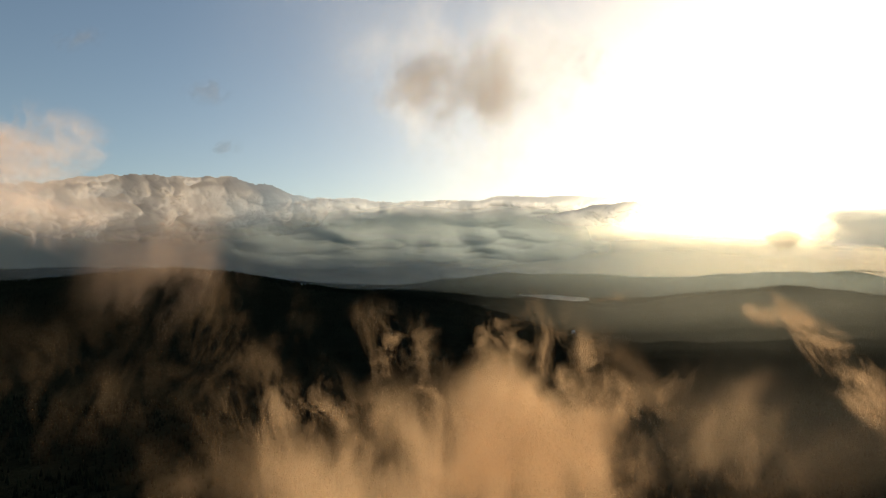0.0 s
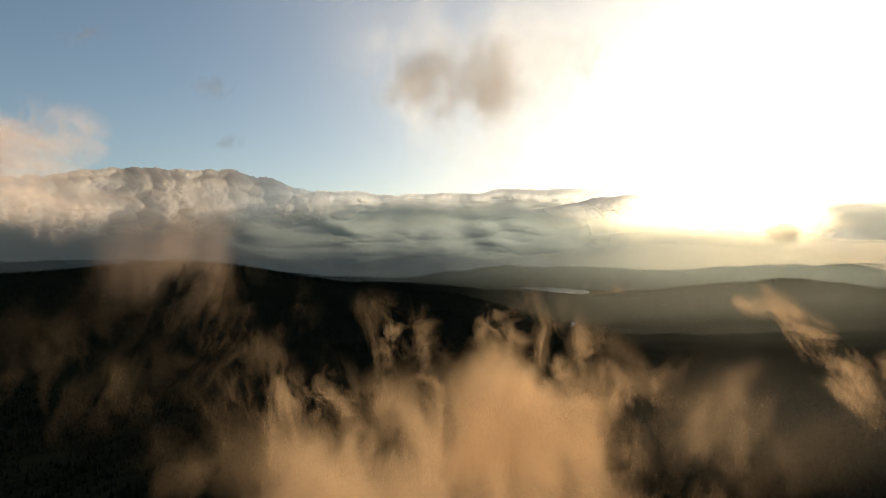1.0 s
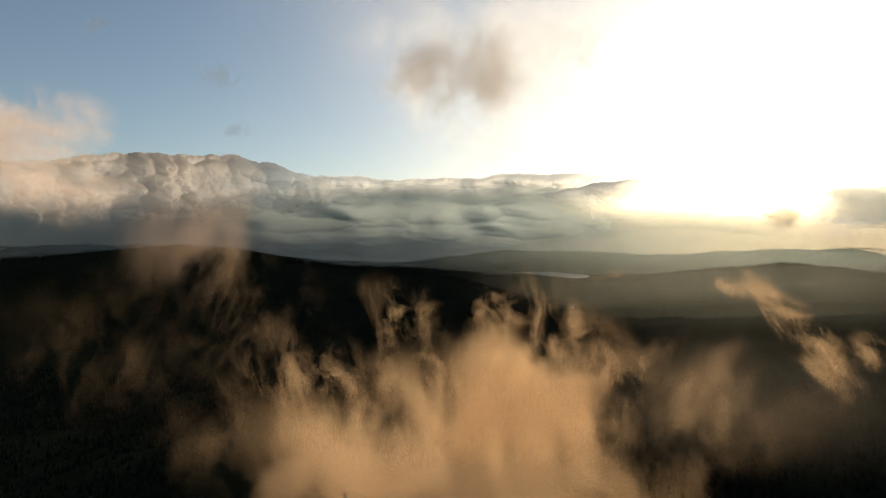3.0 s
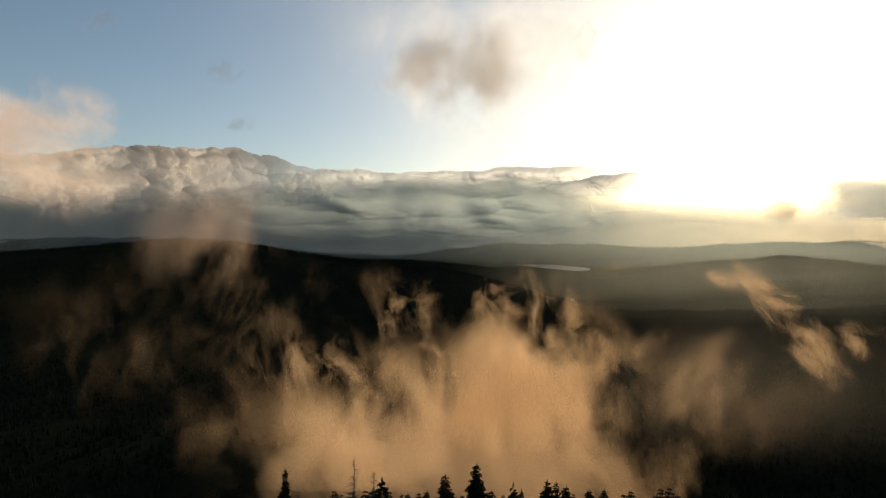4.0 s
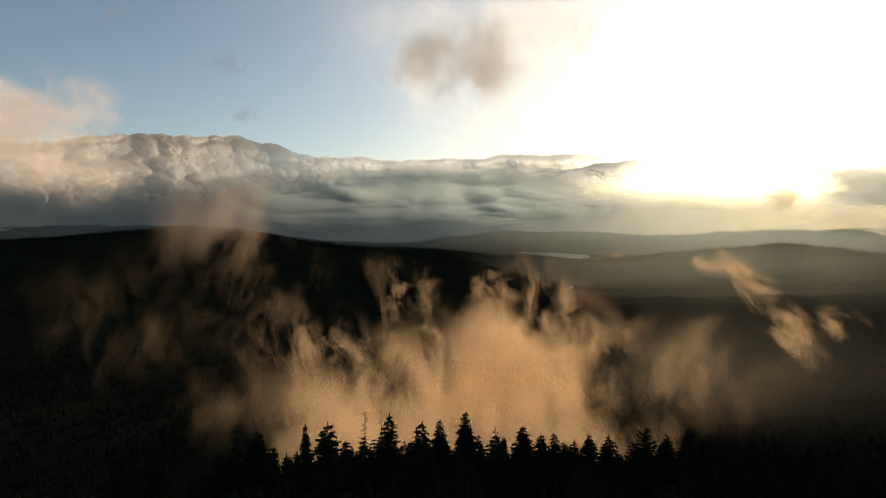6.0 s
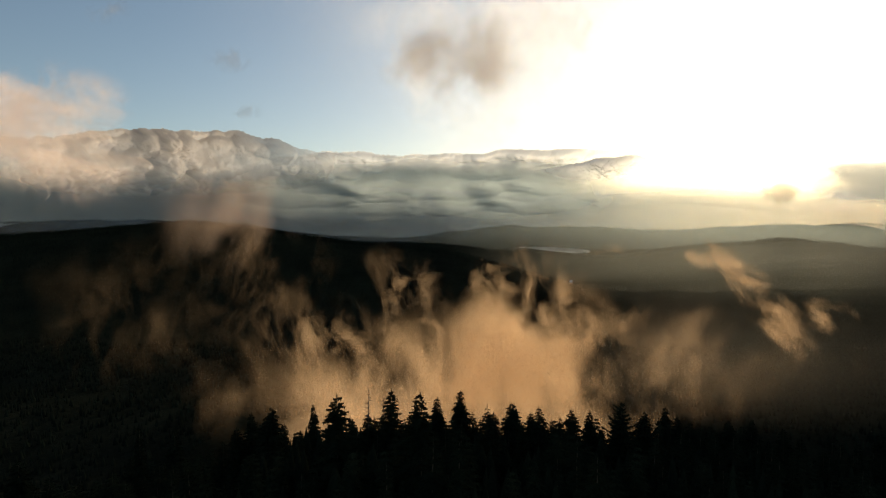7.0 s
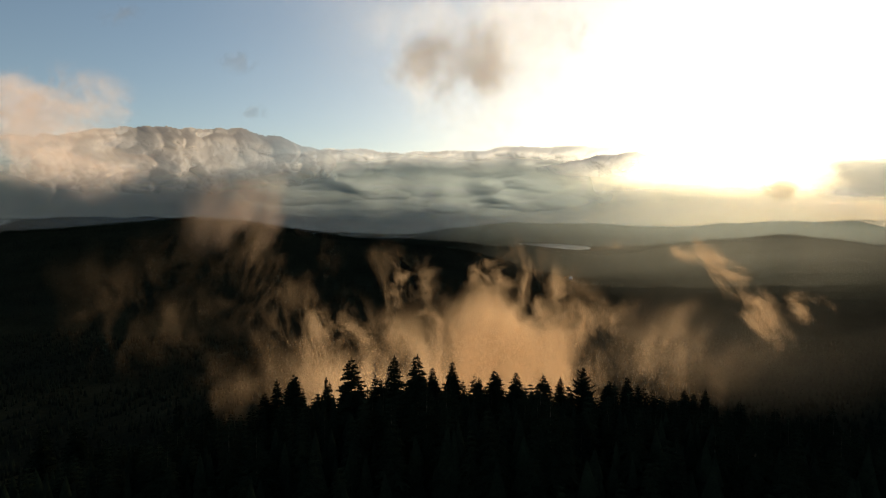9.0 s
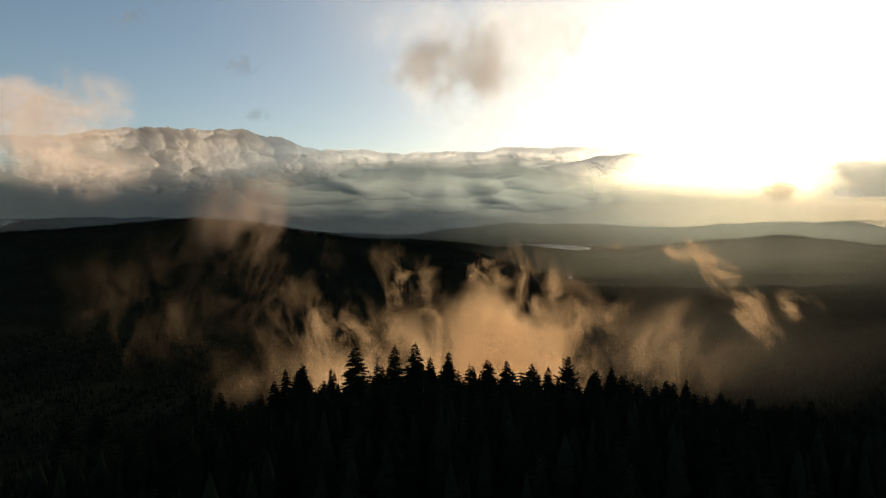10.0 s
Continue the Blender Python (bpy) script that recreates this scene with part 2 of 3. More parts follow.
def limb(bm, points, radii, sides):
    """A tapering tube through points."""
    rings = []
    for k, p in enumerate(points):
        way = (points[min(k + 1, len(points) - 1)] - points[max(k - 1, 0)]).normalized()
        q = way.to_track_quat("Z", "Y")
        rings.append([bm.verts.new(p + q @ Vector((radii[k] * math.cos(6.2832 * s / sides), radii[k] * math.sin(6.2832 * s / sides), 0))) for s in range(sides)])
    for a, b in zip(rings, rings[1:]):
        for s in range(sides):
            bm.faces.new((a[s], a[(s + 1) % sides], b[(s + 1) % sides], b[s]))
    bm.faces.new(rings[-1])


def part(name, bm, mat, parent, label=""):
    data = bpy.data.meshes.new(name)
    bm.to_mesh(data)
    bm.free()
    data.materials.append(mat)
    ob = new(name, data)
    ob.parent = parent
    return tagged(ob, label)


def frond(bm, r, start, out, length, droop, full, fine=4.2):
    """A flat spray of needles along one branch: a spine with twigs to both sides."""
    side = out.cross(Vector((0, 0, 1))).normalized()
    count = max(3, int(length * fine))
    last = start
    for k in range(1, count + 1):
        f = k / count
        p = start + out * (length * f) + Vector((0, 0, -droop * length * f * f + 0.10 * length * max(0, f - 0.6)))
        w = full * length * 0.42 * (1.05 - f) ** 0.7 * r.uniform(0.6, 1.25) + 0.05
        for sgn in (-1, 1):
            tip = p + side * (sgn * w) + out * (w * r.uniform(0.3, 0.9)) + Vector((0, 0, -w * r.uniform(0.0, 0.5)))
            mid = (last + p) / 2 + Vector((0, 0, 0.05))
            low = p + Vector((0, 0, -0.26 * r.uniform(0.4, 1.8)))
            a, b, c, d = (bm.verts.new(q) for q in (last, p, tip, low))
            bm.faces.new((a, b, c))
            bm.faces.new((a, c, d))
        last = p


def conifer(name, label, seed, tall, spread, bare=0.12, levels=66, power=0.72, droop=0.35, gappy=0.1, full=1.0, clump=0.0, fine=4.2):
    r = random.Random(seed)
    tree = tagged(new(name), label, "tree", "conifers on the knoll")
    bm = bmesh.new()
    lean = Vector((r.uniform(-0.012, 0.012), r.uniform(-0.012, 0.012), 0))
    pts = [Vector((0, 0, tall * f)) + lean * tall * f * f + Vector((r.uniform(-0.05, 0.05), r.uniform(-0.05, 0.05), 0)) for f in (0, 0.02, 0.15, 0.35, 0.55, 0.75, 0.9, 0.995)]
    girth = tall * 0.011
    limb(bm, pts, [girth * g for g in (1.5, 1.1, 0.95, 0.8, 0.6, 0.38, 0.2, 0.06)], 8)
    part("trunk", bm, BARK, tree)
    bm = bmesh.new()
    for k in range(levels):
        f = bare + (1 - bare) * (k + r.uniform(-0.3, 0.3)) / levels
        f = min(f, 0.99)
        span = spread * ((1 - f) / (1 - bare)) ** power * (1 + clump * math.sin(k * 1.7 + seed)) + 0.16
        z = Vector((0, 0, tall * f)) + lean * tall * f * f
        whorl = r.randint(5, 7) if f < 0.9 else 4
        turn = r.uniform(0, 6.3)
        for b in range(whorl):
            if r.random() < gappy:
                continue
            a = turn + b * 6.2832 / whorl + r.uniform(-0.35, 0.35)
            rise = 0.55 * (f - 0.62) + r.uniform(-0.12, 0.12)
            out = Vector((math.cos(a), math.sin(a), rise)).normalized()
            frond(bm, r, z + Vector((0, 0, r.uniform(-0.15, 0.15))), out, span * r.uniform(0.65, 1.15), droop * r.uniform(0.5, 1.3), full, fine)
    for s in range(5):
        a = s * 1.2566
        q = pts[-1] + Vector((0, 0, -0.1))
        bm.faces.new([bm.verts.new(v) for v in (q, q + Vector((0.12 * math.cos(a), 0.12 * math.sin(a), -0.5)), q + Vector((0.05 * math.cos(a + 1), 0.05 * math.sin(a + 1), 0.45)))])
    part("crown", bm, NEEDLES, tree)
    return tree


def snag(name, label, seed, tall):
    r = random.Random(seed)
    tree = tagged(new(name), label, "dead tree", "dead trees on the knoll")
    bm = bmesh.new()
    pts = [Vector((r.uniform(-0.08, 0.08), r.uniform(-0.08, 0.08), tall * f)) for f in (0, 0.2, 0.4, 0.6, 0.8, 1.0)]
    limb(bm, pts, [tall * 0.01 * g for g in (1.4, 1.0, 0.8, 0.6, 0.36, 0.1)], 7)
    part("trunk", bm, DEAD_WOOD, tree)
    bm = bmesh.new()
    for k in range(52):
        f = 0.45 + 0.54 * k / 52
        a, length = r.uniform(0, 6.3), tall * 0.085 * (1.05 - f) ** 0.75 * r.uniform(0.6, 1.5) + 0.25
        z = Vector((0, 0, tall * f))
        out = Vector((math.cos(a), math.sin(a), r.uniform(-0.35, 0.3)))
        mid = z + out * length * 0.55 + Vector((0, 0, -0.08 * length))
        limb(bm, [z, mid, z + out * length + Vector((0, 0, r.uniform(-0.2, 0.25) * length))], [0.08, 0.05, 0.02], 4)
        for t in range(2):
            q = z + out * length * r.uniform(0.4, 0.9)
            side = Vector((math.cos(a + r.choice((-1, 1))), math.sin(a + r.choice((-1, 1))), r.uniform(-0.3, 0.3)))
            limb(bm, [q, q + side * length * 0.35], [0.035, 0.015], 3)
    part("branches", bm, DEAD_WOOD, tree, "bare grey branches")
    return tree


KINDS = {
    "fir": conifer("fir_tree", "tall dark fir tree with full pointed crown", 1, 24, 5.0),
    "layered": conifer("fir_tree", "dark fir tree with layered drooping branches", 2, 25, 5.2, levels=52, droop=0.2, gappy=0.15, power=0.65),
    "spire": conifer("spruce_tree", "slender spire-shaped dark spruce tree", 3, 22, 1.7, power=0.6, levels=70, droop=0.5),
    "pine": conifer("pine_tree", "dark pine tree with rounded uneven crown", 4, 23, 3.1, bare=0.35, levels=50, power=0.5, droop=-0.25, gappy=0.25, clump=0.3),
    "broad": conifer("fir_tree", "broad dark fir tree with dense crown", 5, 23, 5.6, power=0.7),
    "larch": conifer("larch_tree", "sparse conifer with thin airy crown", 6, 22, 2.8, levels=30, gappy=0.35, full=0.6, power=0.7),
    "slim": conifer("spruce_tree", "slim dark spruce tree with ragged crown", 7, 24, 4.0, gappy=0.2, power=0.7),
    "young_fir": conifer("fir_tree", "dark fir tree in the closed stand", 11, 24, 5.0, levels=34, fine=2.0, full=1.3),
    "young_broad": conifer("fir_tree", "broad dark fir tree in the closed stand", 12, 23, 5.6, levels=34, fine=2.0, full=1.3, power=0.7),
    "young_slim": conifer("spruce_tree", "slim dark spruce tree in the closed stand", 13, 24, 3.8, levels=36, fine=2.2, full=1.3, power=0.7),
    "snag": snag("dead_tree", "bare grey dead tree with short broken branches", 8, 24),
}
HIGH = {"fir": 24, "layered": 25, "spire": 22, "pine": 23, "broad": 23, "larch": 22, "slim": 24, "snag": 24, "young_fir": 24, "young_broad": 23, "young_slim": 24}
used = set()


def plant(kind, x, y, top=None, scale=None, turn=0.0):
    foot = float(height(x, y)) - 0.3
    s = scale if scale else (top - foot) / HIGH[kind]
    m = Matrix.Translation((x, y, foot)) @ Matrix.Rotation(turn, 4, "Z")
    if kind in used:
        ob = copy_thing(KINDS[kind], m)
    else:
        used.add(kind)
        ob = KINDS[kind]
        ob.matrix_basis = m
    ob.scale = (1.14 * s, 1.14 * s, s)
    return ob


# the trees that stand out against the mist: kind, x, y, height of the tip
STANDING = (
    ("layered", -18.5, 118.2, -25.8), ("snag", -18.2, 153.8, -35.1), ("fir", -6.0, 113.9, -24.2), ("fir", 1.3, 148.0, -33.8),
    ("fir", 15.2, 132.2, -32.2), ("broad", -36.1, 142.5, -35.5), ("spire", -34.8, 173.4, -44.9), ("larch", 7.1, 147.0, -36.3),
    ("pine", 29.0, 130.3, -30.9), ("broad", -99.3, 160.4, -53.5), ("fir", 124.9, 201.5, -67.1), ("layered", 22.0, 136.0, -33.8),
    ("fir", -3.6, 147.0, -35.0), ("slim", -11.0, 128.0, -27.6), ("slim", -41.5, 148.0, -38.4), ("layered", -44.0, 146.0, -41.0),
    ("slim", -31.0, 145.0, -41.0), ("broad", 11.0, 140.0, -34.0), ("slim", 27.0, 143.0, -36.4), ("broad", 41.0, 152.0, -39.6),
    ("fir", 46.5, 154.0, -39.4), ("slim", 50.0, 156.0, -42.0), ("broad", 66.0, 165.0, -46.2), ("slim", 73.0, 168.0, -46.8), ("broad", 63.5, 166.0, -49.0),
    ("fir", 96.0, 192.0, -57.8), ("spire", -75.0, 167.0, -48.5), ("fir", -67.0, 168.0, -50.5),
    ("slim", 141.0, 214.0, -67.0), ("snag", -14.5, 150.0, -35.6), ("fir", -110.0, 163.0, -55.5),
)
SKYLINE_U = (-0.8, -0.68, -0.6, -0.5, -0.39, -0.3, -0.25, -0.2, -0.1, 0.0, 0.1, 0.2, 0.3, 0.38, 0.5, 0.62, 0.8)
SKYLINE_V = (0.36, 0.35, 0.36, 0.34, 0.305, 0.3, 0.263, 0.255, 0.243, 0.243, 0.248, 0.252, 0.262, 0.272, 0.3, 0.315, 0.33)
dice = random.Random(21)
for kind, x, y, top in STANDING:
    plant(kind, x, y, top, turn=dice.uniform(0, 6.3))
# the rest of the knoll's trees, lower than the skyline
def room(x, y):
    """How high trees may stand at x, y and stay below the skyline of the trees above."""
    limit = -y * (np.interp(x / y, SKYLINE_U, SKYLINE_V) + 0.012)
    ahead = np.maximum(y - 56.8, 5.0)
    later = -ahead * np.interp((x + 4) / ahead, (-0.6, -0.42, -0.38, 0.45, 0.55, 0.8), (0.45, 0.45, 0.415, 0.415, 0.37, 0.37))
    return np.where(y > 62, np.minimum(limit, later), limit) - height(x, y)


rng = np.random.RandomState(22)
ty = np.concatenate([rng.uniform(98, 170, 600), rng.uniform(150, 215, 300)])
tx = np.concatenate([rng.uniform(-0.62, 0.66, 600), rng.uniform(-0.85, 0.85, 300)]) * ty
tall = np.minimum(rng.uniform(15, 27, 900), room(tx, ty) + rng.uniform(-4.5, 2.0, 900))
clear_of = np.array([min((x - a) ** 2 + (y - b) ** 2 for _, a, b, _ in STANDING) for x, y in zip(tx, ty)])
fits = (tall > 9) & (clear_of > 5)
for k in [*np.flatnonzero(fits[:600])[:205], *(600 + np.flatnonzero(fits[600:])[:60])]:
    kind = dice.choice(("young_fir", "young_broad", "young_slim"))
    plant(kind, float(tx[k]), float(ty[k]), scale=float(tall[k]) / HIGH[kind], turn=dice.uniform(0, 6.3))
ty = np.concatenate([rng.uniform(96, 165, 1500), rng.uniform(90, 230, 1500), rng.uniform(30, 330, 1800)])
tx = rng.uniform(-0.9, 0.9, len(ty)) * (ty + 25)
free = room(tx, ty)
tall = np.where(free < 22, free - rng.uniform(-0.5, 7.0, len(ty)), rng.uniform(11, 22, len(ty)))
front = (ty > 70) & (ty < 200) & (np.abs(tx) < 0.75 * ty) & (tall > 5) & (rng.rand(len(ty)) < 0.3)
rest = (tall > 6) & ~front
far_forest("forest", "dark conifer thicket covering the knoll", np.stack([tx, ty], 1)[rest], 6, 6, 15, np.minimum(tall, 24)[rest] - 2.5, NEEDLES)


def thicket():
    """Closed stand between the single trees: many small crowns of drooping sprays."""
    r = random.Random(41)
    bm = bmesh.new()
    for k in range(20):
        f = 0.12 + 0.88 * k / 20
        for b in range(5):
            a = k * 0.9 + b * 1.2566 + r.uniform(-0.3, 0.3)
            out = Vector((math.cos(a), math.sin(a), 0.4 * (f - 0.6) + r.uniform(-0.1, 0.1))).normalized()
            frond(bm, r, Vector((0, 0, 20 * f)), out, (4.4 * (1 - f) ** 0.75 + 0.15) * r.uniform(0.7, 1.15), 0.35, 1.4, 1.5)
    bm.verts.index_update()
    v = np.array([p.co[:] for p in bm.verts]) / 20
    f = np.array([[p.index for p in q.verts] for q in bm.faces])
    bm.free()
    x, y, h = tx[front], ty[front], np.minimum(tall, 24)[front]
    n, spin = len(x), rng.uniform(0, 6.3, len(x))
    c, q = np.cos(spin)[:, None], np.sin(spin)[:, None]
    wide = h[:, None] * rng.uniform(0.85, 1.25, (n, 1))
    all_v = np.stack([x[:, None] + wide * (c * v[:, 0] - q * v[:, 1]), y[:, None] + wide * (q * v[:, 0] + c * v[:, 1]), (height(x, y) - 0.3)[:, None] + h[:, None] * v[:, 2]], -1)
    all_f = (np.arange(n)[:, None, None] * len(v) + f[None]).reshape(-1, 3)
    ob = new("thicket", mesh_arrays("thicket", all_v.reshape(-1, 3), all_f, NEEDLES))
    return tagged(ob, "dark conifers standing close together on the knoll", "forest", kind="stuff")


thicket()

# ---- cabins ----
ROOF = surface("pale metal roof", (0.5, 0.5, 0.5), (0.72, 0.72, 0.7), 0.8, rough=0.3, bump=0.1, gloss=True)
BOARD = surface("white painted boards", (0.6, 0.6, 0.58), (0.8, 0.8, 0.78), 0.4)


def cabin(x, y, turn):
    house = tagged(new("cabin"), "small pale cabin with a bright roof among the trees", "house", "")
    house.matrix_basis = Matrix.Translation((x, y, float(height(x, y)) + 6)) @ Matrix.Rotation(turn, 4, "Z")
    bm = bmesh.new()
    floor_line, eaves = [(-4, -3), (4, -3), (4, 3), (-4, 3)], 3.2
    low = [bm.verts.new((a, b, -7)) for a, b in floor_line]
    top = [bm.verts.new((a, b, eaves)) for a, b in floor_line]
    gables = [bm.verts.new((a, 0, 5.4)) for a in (4, -4)]
    for k in range(4):
        bm.faces.new((low[k], low[(k + 1) % 4], top[(k + 1) % 4], top[k]))
    bm.faces.new((top[1], top[2], gables[0]))
    bm.faces.new((top[3], top[0], gables[1]))
    part("wall", bm, BOARD, house)
    bm = bmesh.new()
    for s in (-1, 1):
        q = [(-4.6, 3.6 * s, 2.8), (4.6, 3.6 * s, 2.8), (4.6, 0, 5.5), (-4.6, 0, 5.5)]
        lower, upper = [bm.verts.new(v) for v in q], [bm.verts.new((a, b, c + 0.18)) for a, b, c in q]
        bm.faces.new(lower), bm.faces.new(upper)
        for k in range(4):
            bm.faces.new((lower[k], lower[(k + 1) % 4], upper[(k + 1) % 4], upper[k]))
    bmesh.ops.recalc_face_normals(bm, faces=bm.faces)
    part("roof", bm, ROOF, house, "pale metal roof")


cabin(399, 1763, 0.5)


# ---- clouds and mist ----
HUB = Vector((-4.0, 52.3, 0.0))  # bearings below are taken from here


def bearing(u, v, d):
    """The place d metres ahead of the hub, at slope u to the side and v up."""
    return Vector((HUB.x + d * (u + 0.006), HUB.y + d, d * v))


def sheets(name, label, mat, u, v, d, half_w, half_h, depth, count, roll=0.0, seed=0, category="mist"):
    """A body of vapour: uneven upright sheets one behind another, filling a rounded space. Slopes for sizes."""
    r = random.Random(seed)
    nx, nz = 14, 10
    verts, faces = [], []
    for k in range(count):
        at = -1 + 2 * (k + 0.5) / count
        wide = 1.0
        a, b, c = r.uniform(0, 6), r.uniform(0, 6), r.uniform(-0.25, 0.25)
        base = len(verts)
        for j in range(nz + 1):
            for i in range(nx + 1):
                x, z = (-1 + 2 * i / nx) * wide, (-1 + 2 * j / nz) * wide
                verts.append((x, at + min(0.7 / count, 0.12) * (math.sin(2.6 * x + a) + math.sin(3.1 * z + b)) + min(1.0 / count, 0.2) * c * x, z))
        for j in range(nz):
            for i in range(nx):
                q = base + j * (nx + 1) + i
                faces.append((q, q + 1, q + nx + 2, q + nx + 1))
    ob = new(name, mesh_of(name, verts, faces, mat, True))
    ob.matrix_basis = Matrix.Translation(bearing(u, v, d)) @ Matrix.Rotation(radians(roll), 4, "Y") @ Matrix.Diagonal((half_w * d, depth, half_h * d, 1))
    return tagged(ob, label, category, kind="stuff")


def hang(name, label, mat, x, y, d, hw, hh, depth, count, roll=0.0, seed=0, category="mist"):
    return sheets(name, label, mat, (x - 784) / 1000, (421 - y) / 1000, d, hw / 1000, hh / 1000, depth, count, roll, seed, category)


def bank(name, label, mat, d, us, tops, foot, lumps, flat, bulge, seed, grain=0.0022, faded=False):
    """A bank of cloud d metres off: one heaving face of round lumps in three sizes, whose outline is that of the lumps.
    us, tops: its upper edge as slopes over the bearing; foot: the slope of its lower edge; lumps: largest and smallest lump as slopes; flat: height of a lump over its width."""
    r = np.random.RandomState(seed)
    high = max(tops)
    nx, nz = int((us[-1] - us[0]) / grain), int((high - foot) / grain)
    uu, vv = np.meshgrid(np.linspace(us[0], us[-1], nx + 1), np.linspace(foot, high + 0.004, nz + 1))
    out, inside = np.zeros_like(uu), np.zeros_like(uu, bool)
    for size, share in ((lumps[0], 0.9), ((lumps[0] * lumps[1]) ** 0.5, 0.65), (lumps[1], 0.4)):
        n = int(2.2 * (us[-1] - us[0]) * (high - foot) / (size * size * flat))
        cu, h = r.uniform(us[0], us[-1], n), r.rand(n)
        h[: n // 3] = 1 - 0.05 * r.rand(n // 3)
        rad = size * r.uniform(0.55, 1.25, n)
        top = np.interp(cu, us, tops) + 0.005 * waves(cu * 1000, 0 * cu, 90, seed) - rad * flat * r.uniform(0.0, 1.1, n)
        cv = foot + (top - rad * flat - foot) * h
        bump = np.zeros_like(uu)
        for a, b, q in zip(cu, cv, rad):
            i0, i1 = np.searchsorted(uu[0], (a - q, a + q))
            k0, k1 = np.searchsorted(vv[:, 0], (b - q * flat, b + q * flat))
            if i1 > i0 and k1 > k0:
                part_of = 1 - ((uu[k0:k1, i0:i1] - a) / q) ** 2 - ((vv[k0:k1, i0:i1] - b) / (q * flat)) ** 2
                np.maximum(bump[k0:k1, i0:i1], q * np.sqrt(np.maximum(part_of, 0)), out=bump[k0:k1, i0:i1])
                inside[k0:k1, i0:i1] |= part_of > 0
        out += share * bump * (1 + 0.5 * waves(uu * 1000, vv * 1000, 160, seed + 3))
    out += lumps[0] * waves(uu * 1000, vv * 1600, 190, seed + 5)
    inside |= vv < np.interp(uu, us, tops) - lumps[0] * flat
    uc, hw, vc, hh = (us[0] + us[-1]) / 2, (us[-1] - us[0]) / 1.6, high, high - foot
    if faded:  # the upper edge thins out too
        hw, vc, hh = (us[-1] - us[0]) / 1.98, (high + foot) / 2, (high - foot) / 1.9
    # lumps are dented away, so sunlight passing through brightens their tops as on domes
    verts = np.stack([(uu - uc) / hw, bulge * out * d / 3000, (vv - vc) / hh], -1).reshape(-1, 3)
    q = (np.arange(nz)[:, None] * (nx + 1) + np.arange(nx)).ravel()
    faces = np.stack([q, q + 1, q + nx + 2, q + nx + 1], 1)
    ok = inside.ravel()
    faces = faces[ok[faces].sum(1) >= 2]
    ob = new(name, mesh_arrays(name, verts, faces, mat, True))
    ob.matrix_basis = Matrix.Translation(bearing(uc, vc, d)) @ Matrix.Diagonal((hw * d, 3000, hh * d, 1))
    return tagged(ob, label, "cloud", kind="stuff")


# haze over the distances: thin sheets stand in for air, its light tinted in
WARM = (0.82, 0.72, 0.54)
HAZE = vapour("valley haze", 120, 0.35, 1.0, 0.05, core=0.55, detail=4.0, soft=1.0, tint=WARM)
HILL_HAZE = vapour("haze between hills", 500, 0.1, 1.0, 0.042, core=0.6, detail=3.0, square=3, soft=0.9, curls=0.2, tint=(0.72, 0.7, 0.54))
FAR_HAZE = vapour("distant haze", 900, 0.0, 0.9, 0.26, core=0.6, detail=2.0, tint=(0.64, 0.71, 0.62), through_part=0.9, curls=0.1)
# murk with a dark tint that paints in the shade below the clouds
CURTAIN = vapour("shade-tinted grey distance", 800, 0.0, 0.5, 0.95, core=0.6, detail=4.0, square=4, soft=0.5, warp=0.12, through_part=0.1, tint=(0.29, 0.32, 0.31), stretch=(2, 1, 0.6))
# bluish tint takes the yellow sunlight out of the murk's colour
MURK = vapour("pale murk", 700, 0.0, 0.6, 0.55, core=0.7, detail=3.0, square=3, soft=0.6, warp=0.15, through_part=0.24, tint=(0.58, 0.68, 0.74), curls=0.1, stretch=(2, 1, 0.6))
# tinted dark, as shade over the lower part of the cloud bank
VEILED = vapour("shade-tinted thin murk", 600, 0.1, 0.8, 0.5, core=0.6, detail=4.0, square=3, soft=0.8, warp=0.2, through_part=0.12, tint=(0.3, 0.31, 0.31), stretch=(2.5, 1, 0.5))
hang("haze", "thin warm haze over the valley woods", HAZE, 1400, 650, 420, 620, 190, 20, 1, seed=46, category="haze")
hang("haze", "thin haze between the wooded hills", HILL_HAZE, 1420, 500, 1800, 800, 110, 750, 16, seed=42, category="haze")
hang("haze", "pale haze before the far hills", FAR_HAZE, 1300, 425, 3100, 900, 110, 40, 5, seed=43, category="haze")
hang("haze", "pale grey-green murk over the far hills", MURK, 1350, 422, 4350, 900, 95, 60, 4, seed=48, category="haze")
hang("haze", "grey murk, tinted as cloud shade, closing the horizon", CURTAIN, 300, 400, 4550, 1050, 105, 60, 2, seed=44, category="haze")
hang("haze", "thin murk tinted as shade under the cloud bank", VEILED, 400, 398, 2350, 800, 75, 20, 2, seed=49, category="haze")

# clouds
CUMULUS = vapour("heaped cumulus", 70, 0.0, 0.2, 1.0, core=0.2, soft=0.75, square=3, warp=0.1, detail=6.0, relief=0.5, deep=1.0, tint=(0.8, 0.74, 0.68), through_part=0.3)
# paler than the stratus: its sunlit rim and end put into the colour
CURDLED = vapour("sunlit curdled cloud top", 300, 0.0, 0.3, 0.95, core=0.2, soft=0.75, square=3, warp=0.1, detail=4.0, tint=(0.88, 0.87, 0.83), through_part=0.6)
# grey-green tint holds the shade on the cloud's near side
STRATUS = vapour("shaded grey layered cloud", 300, 0.0, 0.3, 1.0, core=0.2, soft=0.6, square=3, warp=0.3, detail=4.0, tint=(0.62, 0.7, 0.66), through_part=0.55)
